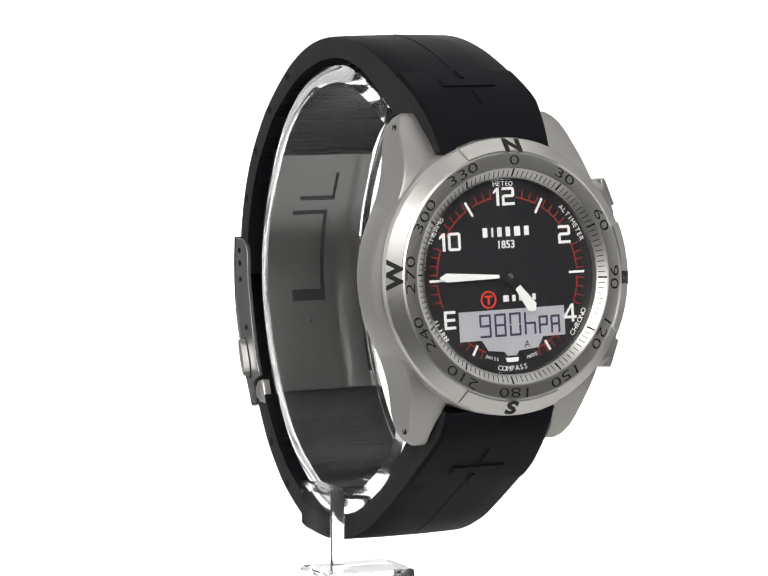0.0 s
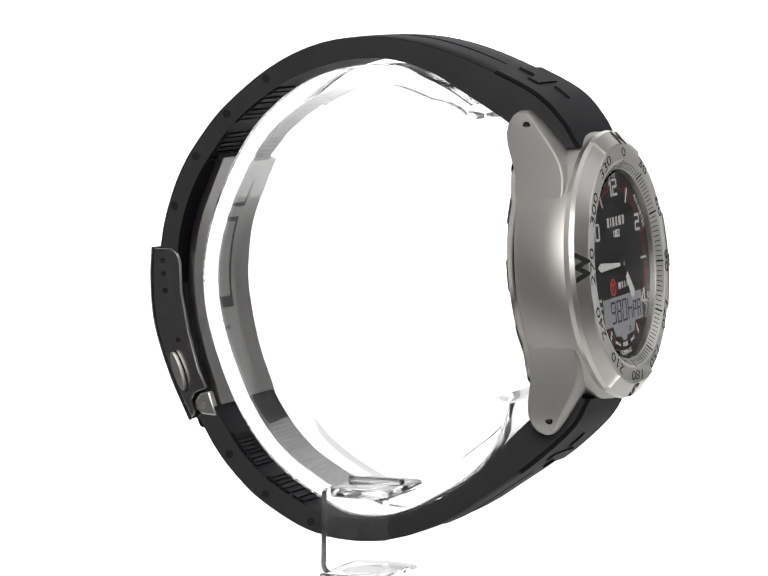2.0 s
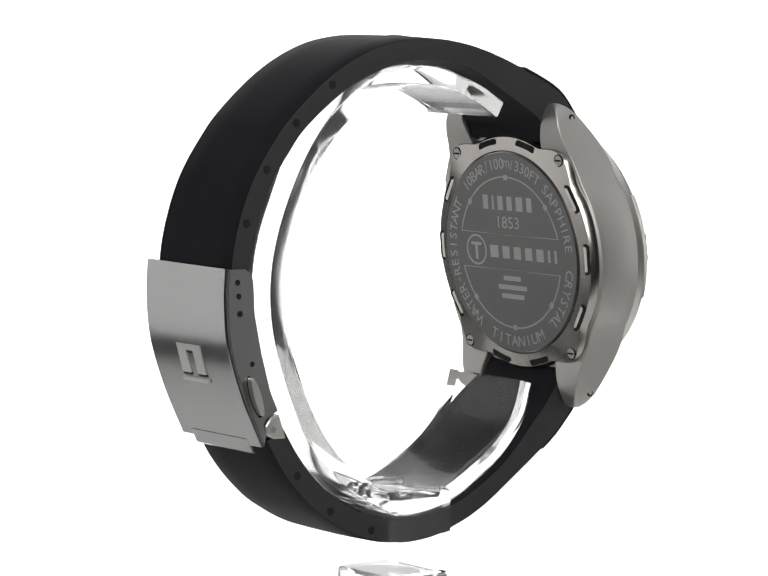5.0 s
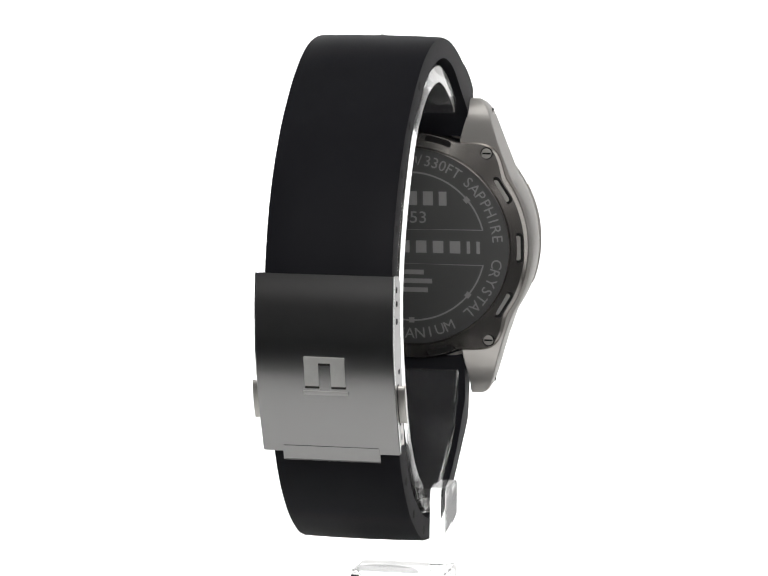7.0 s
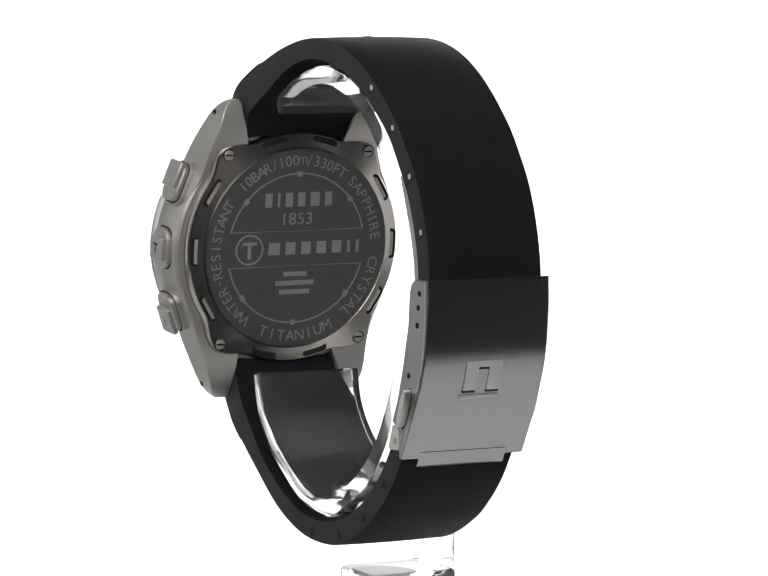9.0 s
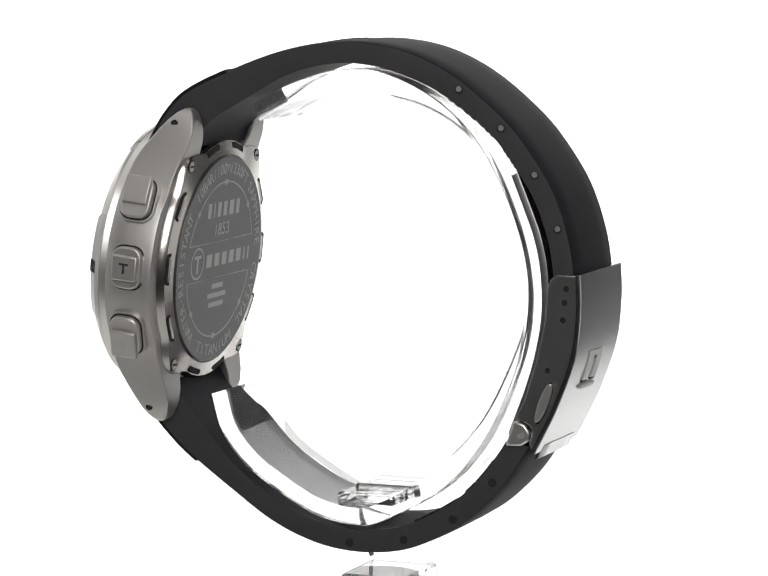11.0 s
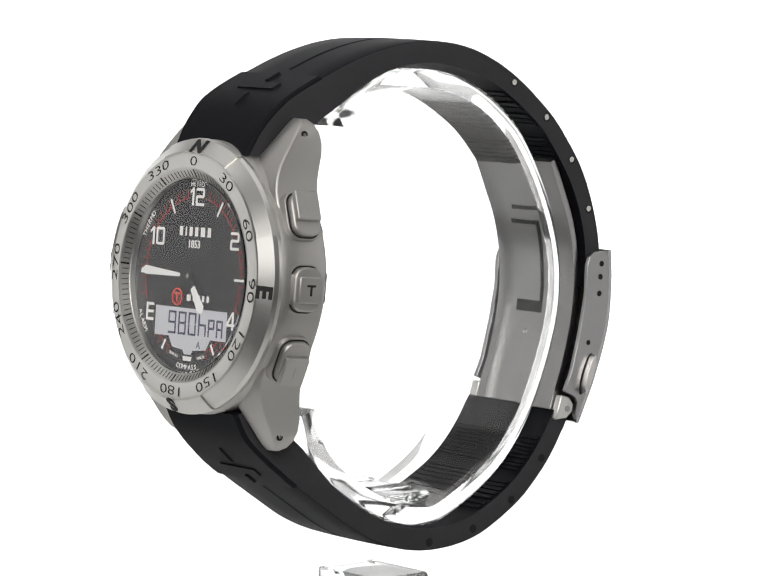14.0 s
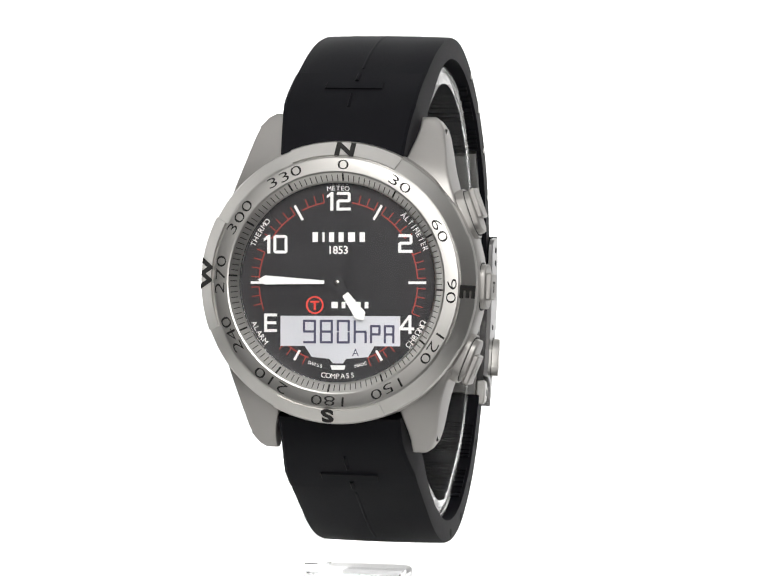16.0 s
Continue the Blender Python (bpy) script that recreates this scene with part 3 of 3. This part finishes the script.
def build_back():
    m = HEAD @ pose(-0.5 * MM, 0.2 * MM, 0.3 * MM) @ Matrix.Rotation(radians(180), 4, "Y")  # local z points backwards, x is mirrored
    prof = [(13.0, 9.9), (20.9, 9.9), (21.0, 10.4), (20.7, 11.6), (20.3, 12.1), (18.0, 12.6), (17.75, 12.4), (13.0, 12.4)]
    def ears(a, r, w):
        d = abs(math.degrees(math.acos(abs(math.cos(a)))) - 51.0)
        k = max(0.0, 1 - d / 17.0)
        return 2.4 * k * k * (3 - 2 * k) if r > 20 else 0.0
    ring = part("case_back", lathe(prof, 180, True, None, ears), TITAN_BACK, watch, "polished titanium case back", m)
    plate = part("back_plate", disc(17.6, 12.0, 12.9, 0, 0, 120), BACK_PLATE, ring, "dark satin engraved plate")
    w = 12.91
    for k in range(6):
        a = (0, 32, -32, 180, 148, 212)[k]
        bm = prism(rounded(-0.8, 0.8, -2.7, 2.7, 0.75, 4), 11.6, 12.0)
        part("slot", moved(bm, pose(19.3 * math.cos(radians(a)), 19.3 * math.sin(radians(a)), 0.36, 0, 0, a)), HOLE, ring)
        bm = prism(rounded(-0.45, 0.45, -2.2, 2.2, 0.42, 4), 11.9, 12.02)
        part("slot_floor", moved(bm, pose(19.2 * math.cos(radians(a)), 19.2 * math.sin(radians(a)), 0.36, 0, 0, a)), TITAN_ROUND, ring)
    for a in (75, 105, 255, 285):
        bm = prism(rounded(-0.8, 0.8, -2.4, 2.4, 0.7, 4), 11.6, 12.0)
        part("slot", moved(bm, pose(19.3 * math.cos(radians(a)), 19.3 * math.sin(radians(a)), 0.36, 0, 0, a)), HOLE, ring)
    for sx in (1, -1):
        for sy in (1, -1):
            x, y = sx * 13.7, sy * 16.8
            part("screw_recess", disc(1.1, 12.05, 12.29, x, y, 24), HOLE, ring)
            part("screw", disc(0.95, 12.05, 12.36, x, y, 20), TITAN, ring, "", None, 35, 0.15)
            part("screw_slot", block(x - 0.75, x + 0.75, y - 0.16, y + 0.16, 12.3, 12.38), HOLE, ring)
    for txt, mid, up, gap in (("WATER-RESISTANT", 190, True, 1.6), ("10BAR/100m/330FT", 96, True, 1.4), ("SAPPHIRE", 27, True, 1.65), ("CRYSTAL", -30, True, 1.75), ("TITANIUM", 272, False, 1.85)):
        arc_words(txt, 2.7, 15.7, mid, plate, ETCHED, w, up, gap, "engraved_word")
    # engraved inner outline: two half-moon frames
    for sy in (1, -1):
        bm = bmesh.new()
        rows = []
        lim = math.degrees(math.asin(3.1 / 13.5))
        pts = [(13.5 * math.cos(radians(a)), sy * 13.5 * math.sin(radians(a))) for a in np.linspace(lim, 180 - lim, 50)]
        pts += [(x, sy * 3.1) for x in np.linspace(-13.0, 13.0, 12)]
        n = len(pts)
        for i in range(n):
            x, y = pts[i]
            k = 1 - 0.28 / math.hypot(x, y)
            rows.append([bm.verts.new(v) for v in ((x, y, w - 0.02), (x, y, w + 0.03), (x * k, y * k - sy * 0.0 + (sy * 0.2 if abs(y) < 3.11 else 0), w + 0.03), (x * k, y * k + (sy * 0.2 if abs(y) < 3.11 else 0), w - 0.02))])
        for i in range(n):
            one, two = rows[i], rows[(i + 1) % n]
            for j in range(4):
                q = (j + 1) % 4
                bm.faces.new((one[j], one[q], two[q], two[j]))
        part("frame_line", bm, ETCHED, plate)
        for a in (90, 40, 140):
            bm = block(-0.5, 0.5, -0.5, 0.45, w - 0.02, w + 0.03)
            part("frame_notch", moved(bm, pose(13.3 * math.cos(radians(a)), sy * 13.3 * math.sin(radians(a)), 0, 0, 0, sy * (a - 90))), ETCHED, plate)
    word_bars((1.4, 0.5, 1.4, 1.4, 1.8, 1.4), 2.5, 0.0, 8.7, w - 0.02, plate, ETCHED, "name_bar", 1.05)
    part("year", moved(lettering("1853", 3.0, 0.03, 1.1), pose(0, 5.3, w)), ETCHED, plate)
    part("badge_ring", moved(lathe([(2.4, w - 0.02), (2.75, w - 0.02), (2.75, w + 0.04), (2.4, w + 0.04)], 40), pose(-9.2, 0, 0)), ETCHED, plate)
    part("badge_bar", joined(block(-10.6, -7.8, 0.8, 1.35, w - 0.02, w + 0.04), block(-9.55, -8.85, -1.7, 0.8, w - 0.02, w + 0.04)), ETCHED, plate)
    word_bars((2.2, 1.9, 1.9, 1.9, 1.9, 0.6, 0.6), 2.2, 3.5, 0, w - 0.02, plate, ETCHED, "name_bar", 1.15)
    for y, wd in ((-4.6, 4.6), (-6.2, 7.6), (-7.8, 6.0)):
        part("text_bar", block(-wd / 2, wd / 2, y - 0.42, y + 0.42, w - 0.02, w + 0.02), ETCHED, plate)


build_back()


def build_clasp():
    cx = 2.0
    h = 11.3
    outer = [(39.2, 0.3), (39.4, -5.5), (38.6, -13.0), (35.7, -21.4), (31.9, -29.2)]
    st = []
    for i, (y, z) in enumerate(outer):
        a, b = np.array(outer[max(0, i - 1)]), np.array(outer[min(4, i + 1)])
        d = (b - a) / np.linalg.norm(b - a)
        n = np.array((d[1], -d[0]))
        n = n if n[0] < 0 else -n
        st.append((y, z, y + n[0] * 0.8, z + n[1] * 0.8))
    cover = part("clasp_cover", band(st, cx - h, cx + h, 0.3, 8, None, 0.0), CLASP, watch, "brushed steel folding clasp cover", None, 10)
    flange = [(38.7, 0.1), (35.3, 0.1), (34.2, -0.7), (33.7, -2.1), (33.4, -7.3), (32.0, -13.8), (30.1, -20.3), (28.6, -23.4), (30.9, -24.5), (31.5, -25.6), (30.9, -27.6)]
    back = [(p[0] - 0.35, p[1]) for p in curve_through(outer, 6)][::-1]
    back = [p for p in back if p[1] < -2.0]
    for x in (cx - h + 0.02, cx + h - 0.82):
        part("side_flange", prism(flange + back, x, x + 0.8, 0), FLANGE, cover, "polished side flange", None, 30, 0.12)
    for x in (cx - h, cx + h):
        for y, z, r in ((36.9, -2.0, 0.5), (36.65, -4.25, 0.5), (36.4, -7.1, 0.5), (33.9, -15.4, 0.45)):
            pts = [(y + r * math.cos(a * math.pi / 6), z + r * math.sin(a * math.pi / 6)) for a in range(12)]
            part("pin_hole", prism(pts, x - 0.05, x + 0.05, 0), HOLE, cover)
        sgn = 1 if x > cx else -1
        pts = [(33.4 + 0.95 * math.cos(radians(a)) + 1.2 * math.sin(radians(a)), -20.8 + 3.5 * math.sin(radians(a))) for a in range(0, 360, 15)]
        part("button_slot", prism(pts, x - 0.04, x + 0.04, 0), HOLE, cover)
        pts = [(33.5 + 0.75 * math.cos(radians(a)) + 1.1 * math.sin(radians(a)), -20.7 + 3.2 * math.sin(radians(a))) for a in range(0, 360, 15)]
        bm = prism(pts, min(x - sgn * 1.0, x + sgn * 1.2), max(x - sgn * 1.0, x + sgn * 1.2), 0)
        part("release_button", bm, TITAN_ROUND, cover, "polished push button", None, 40, 0.6)
    lip = [(32.5, -28.2, 31.75, -28.55), (31.95, -29.3, 31.2, -29.65), (31.4, -30.45, 30.65, -30.8)]
    part("lip", band(lip, cx - 8.0, cx + 8.0, 0.3, 4, None, 0.0), CLASP, cover, "", None, 30)
    # raised square emblem
    ey, ez = 37.75, -15.7
    em = Matrix.Translation((2.0 * MM, ey * MM, ez * MM)) @ Matrix.Rotation(radians(-16.5), 4, "X") @ Matrix.Rotation(radians(-90), 4, "X") @ Matrix.Rotation(radians(180), 4, "Z")
    bm = joined(block(-3.3, -1.0, -2.1, 2.9, -0.4, 0.26), block(1.0, 3.3, -2.1, 2.9, -0.4, 0.26), block(-1.0, 1.0, 1.9, 2.9, -0.4, 0.26), block(-3.6, 3.6, -3.6, -3.0, -0.4, 0.3))
    emblem = part("emblem", bm, EMBLEM, cover, "raised square emblem", em)
    part("emblem_groove", joined(block(-1.0, 1.0, 1.45, 1.88, -0.2, 0.14), block(-3.3, -1.0, -2.55, -2.12, -0.2, 0.14), block(1.0, 3.3, -2.55, -2.12, -0.2, 0.14)), INK, emblem)
    # inner folding blade
    line = [(27.2, 16.0), (29.2, 11.2), (31.2, 6.0), (32.4, 0.5), (32.7, -6.0), (31.9, -12.0), (30.2, -18.4), (27.2, -26.6)]
    st = []
    for i, (y, z) in enumerate(line):
        a, b = np.array(line[max(0, i - 1)]), np.array(line[min(len(line) - 1, i + 1)])
        d = (b - a) / np.linalg.norm(b - a)
        n = np.array((-d[1], d[0]))
        n = n if n[0] > 0 else -n
        st.append((y + n[0] * 0.7, z + n[1] * 0.7, y - n[0] * 0.55, z - n[1] * 0.55))
    blade = part("clasp_blade", band(st, cx - 8.6, cx + 9.4, 0.2, 8, None, 0.0), BLADE, watch, "curved brushed steel clasp blade", None, 30)
    def slot(t0, t1, x0, x1):
        pts = curve_through([(s[2], s[3], s[0], s[1]) for s in st], 20)
        pts = pts[int(t0 * len(pts)):int(t1 * len(pts)) + 2]
        b = bmesh.new()
        rows = []
        for oy, oz, iy, iz in pts:
            o, i = np.array((oy, oz)), np.array((iy, iz))
            n = (o - i) / np.linalg.norm(o - i)
            rows.append([b.verts.new(v) for v in ((x0, *(o + n * 0.05)), (x1, *(o + n * 0.05)), (x1, *(o - n * 0.1)), (x0, *(o - n * 0.1)))])
        for one, two in zip(rows, rows[1:]):
            for i in range(4):
                j = (i + 1) % 4
                b.faces.new((one[i], one[j], two[j], two[i]))
        b.faces.new(rows[0]), b.faces.new(rows[-1])
        return part("blade_slot", b, INK, blade)
    slot(0.10, 0.235, cx + 3.2, cx + 3.8), slot(0.225, 0.24, cx - 3.0, cx + 3.8), slot(0.295, 0.305, cx - 4.0, cx + 2.6)
    slot(0.295, 0.665, cx + 2.0, cx + 2.7), slot(0.645, 0.685, cx - 3.6, cx + 2.7)
    # small raised rivet
    y, z = 31.0, -14.6
    rivet = moved(disc(0.55, -0.3, 0.35), Matrix.Translation((cx - 0.5, y, z)) @ Matrix.Rotation(radians(90), 4, "X"))
    part("rivet", rivet, CLASP, blade, "", None, 35, 0.15)
    # hinge at the lower strap
    for x in (cx - h + 0.3, cx + h - 1.9):
        pts = [(28.1, -24.0), (29.9, -24.5), (30.9, -25.8), (30.7, -27.2), (29.3, -28.1), (26.7, -28.2)]
        part("hinge_ear", prism(pts, x, x + 1.6, 0), TITAN_ROUND, watch, "", None, 30, 0.3)
    for x in (cx - h + 0.3, cx + h - 0.3):
        pts = [(29.4 + 0.55 * math.cos(a * math.pi / 6), -26.5 + 0.55 * math.sin(a * math.pi / 6)) for a in range(12)]
        part("hinge_pin", prism(pts, x - 0.1, x + 0.1, 0), ETCHED, watch)


build_clasp()


# ---- the clear stand ----
def build_stand():
    stand = tagged(new("display_stand"), "clear acrylic watch display stand with open ring and foot", "display stand")
    line = [(-19.2, 26.0), (-12.6, 29.6), (-2.3, 32.3), (9.4, 29.9), (19.0, 23.0), (25.4, 13.0), (29.2, 2.0), (29.6, -8.0), (27.0, -18.0), (22.0, -28.5),
            (14.9, -36.6), (4.5, -42.6), (-0.8, -43.6), (-7.4, -42.4), (-14.2, -38.9), (-20.0, -34.9), (-24.5, -29.5), (-26.6, -23.0)]
    st = []
    for i, (y, z) in enumerate(line):
        a, b = np.array(line[max(0, i - 1)]), np.array(line[min(len(line) - 1, i + 1)])
        d = (b - a) / np.linalg.norm(b - a)
        n = np.array((d[1], -d[0]))  # towards the middle for a clockwise path
        st.append((y, z, y + n[0] * 3.0, z + n[1] * 3.0))
    up = LIFT / MM

    def lifted(bm):
        bmesh.ops.translate(bm, vec=(0, 0, up), verts=bm.verts[:])
        return bm
    ring = part("ring", lifted(band(st, -8.4, 10.8, 0.5, 8, None, 0.0)), ACRYLIC, stand, "clear open acrylic ring", None, 40)
    # the two sawn flanks of the ring are frosted
    ring.data.materials.append(ACRYLIC_EDGE)
    for p in ring.data.polygons:
        p.material_index = 1 if abs(p.normal.x) > 0.8 else 0
    post = part("post", lifted(prism(rounded(-5.65, 5.65, -53.15, -38.6, 1.2), -12.0, -9.4, 0)), THIN_ACRYLIC, stand, "clear flat upright", None, 40, 0.08)
    post.data.materials.append(POLISHED_EDGE)
    for p in post.data.polygons:
        p.material_index = 0 if abs(p.normal.x) > 0.8 else 1
    part("arm", lifted(prism(rounded(-5.3, 5.3, -40.55, -38.9, 0.7), -9.35, 6.0, 0)), ACRYLIC, stand, "", None, 40, 0.3)
    bm = bmesh.new()
    prism([(1.1 * math.cos(a * math.pi / 8), -39.2 + 1.0 * math.sin(a * math.pi / 8)) for a in range(16)], -4.0, 5.5, 1, bm)
    part("peg", lifted(bm), ACRYLIC, stand, "", None, 40)
    foot = part("foot", lifted(prism(rounded(-12.4, 4.5, -5.6, 6.3, 1.5), -56.0, -53.2)), ACRYLIC, stand, "", None, 40, 0.6)
    foot.data.materials.append(ACRYLIC_EDGE)
    for p in foot.data.polygons:
        p.material_index = 0 if abs(p.normal.z) > 0.8 else 1
    return stand


stand = build_stand()


# ---- what moves ----
def motions():
    turn = [(t, Matrix.Translation((x * MM, y * MM, z * MM + LIFT)) @ pose(0, 0, 0, tx, ty, 0) @ pose(0, 0, 0, 0, 0, a)) for t, a, x, y, z, tx, ty in TURN]
    walk(watch, turn)
    walk(stand, [(t, m @ Matrix.Translation((0, 0, -LIFT))) for t, m in turn])


motions()
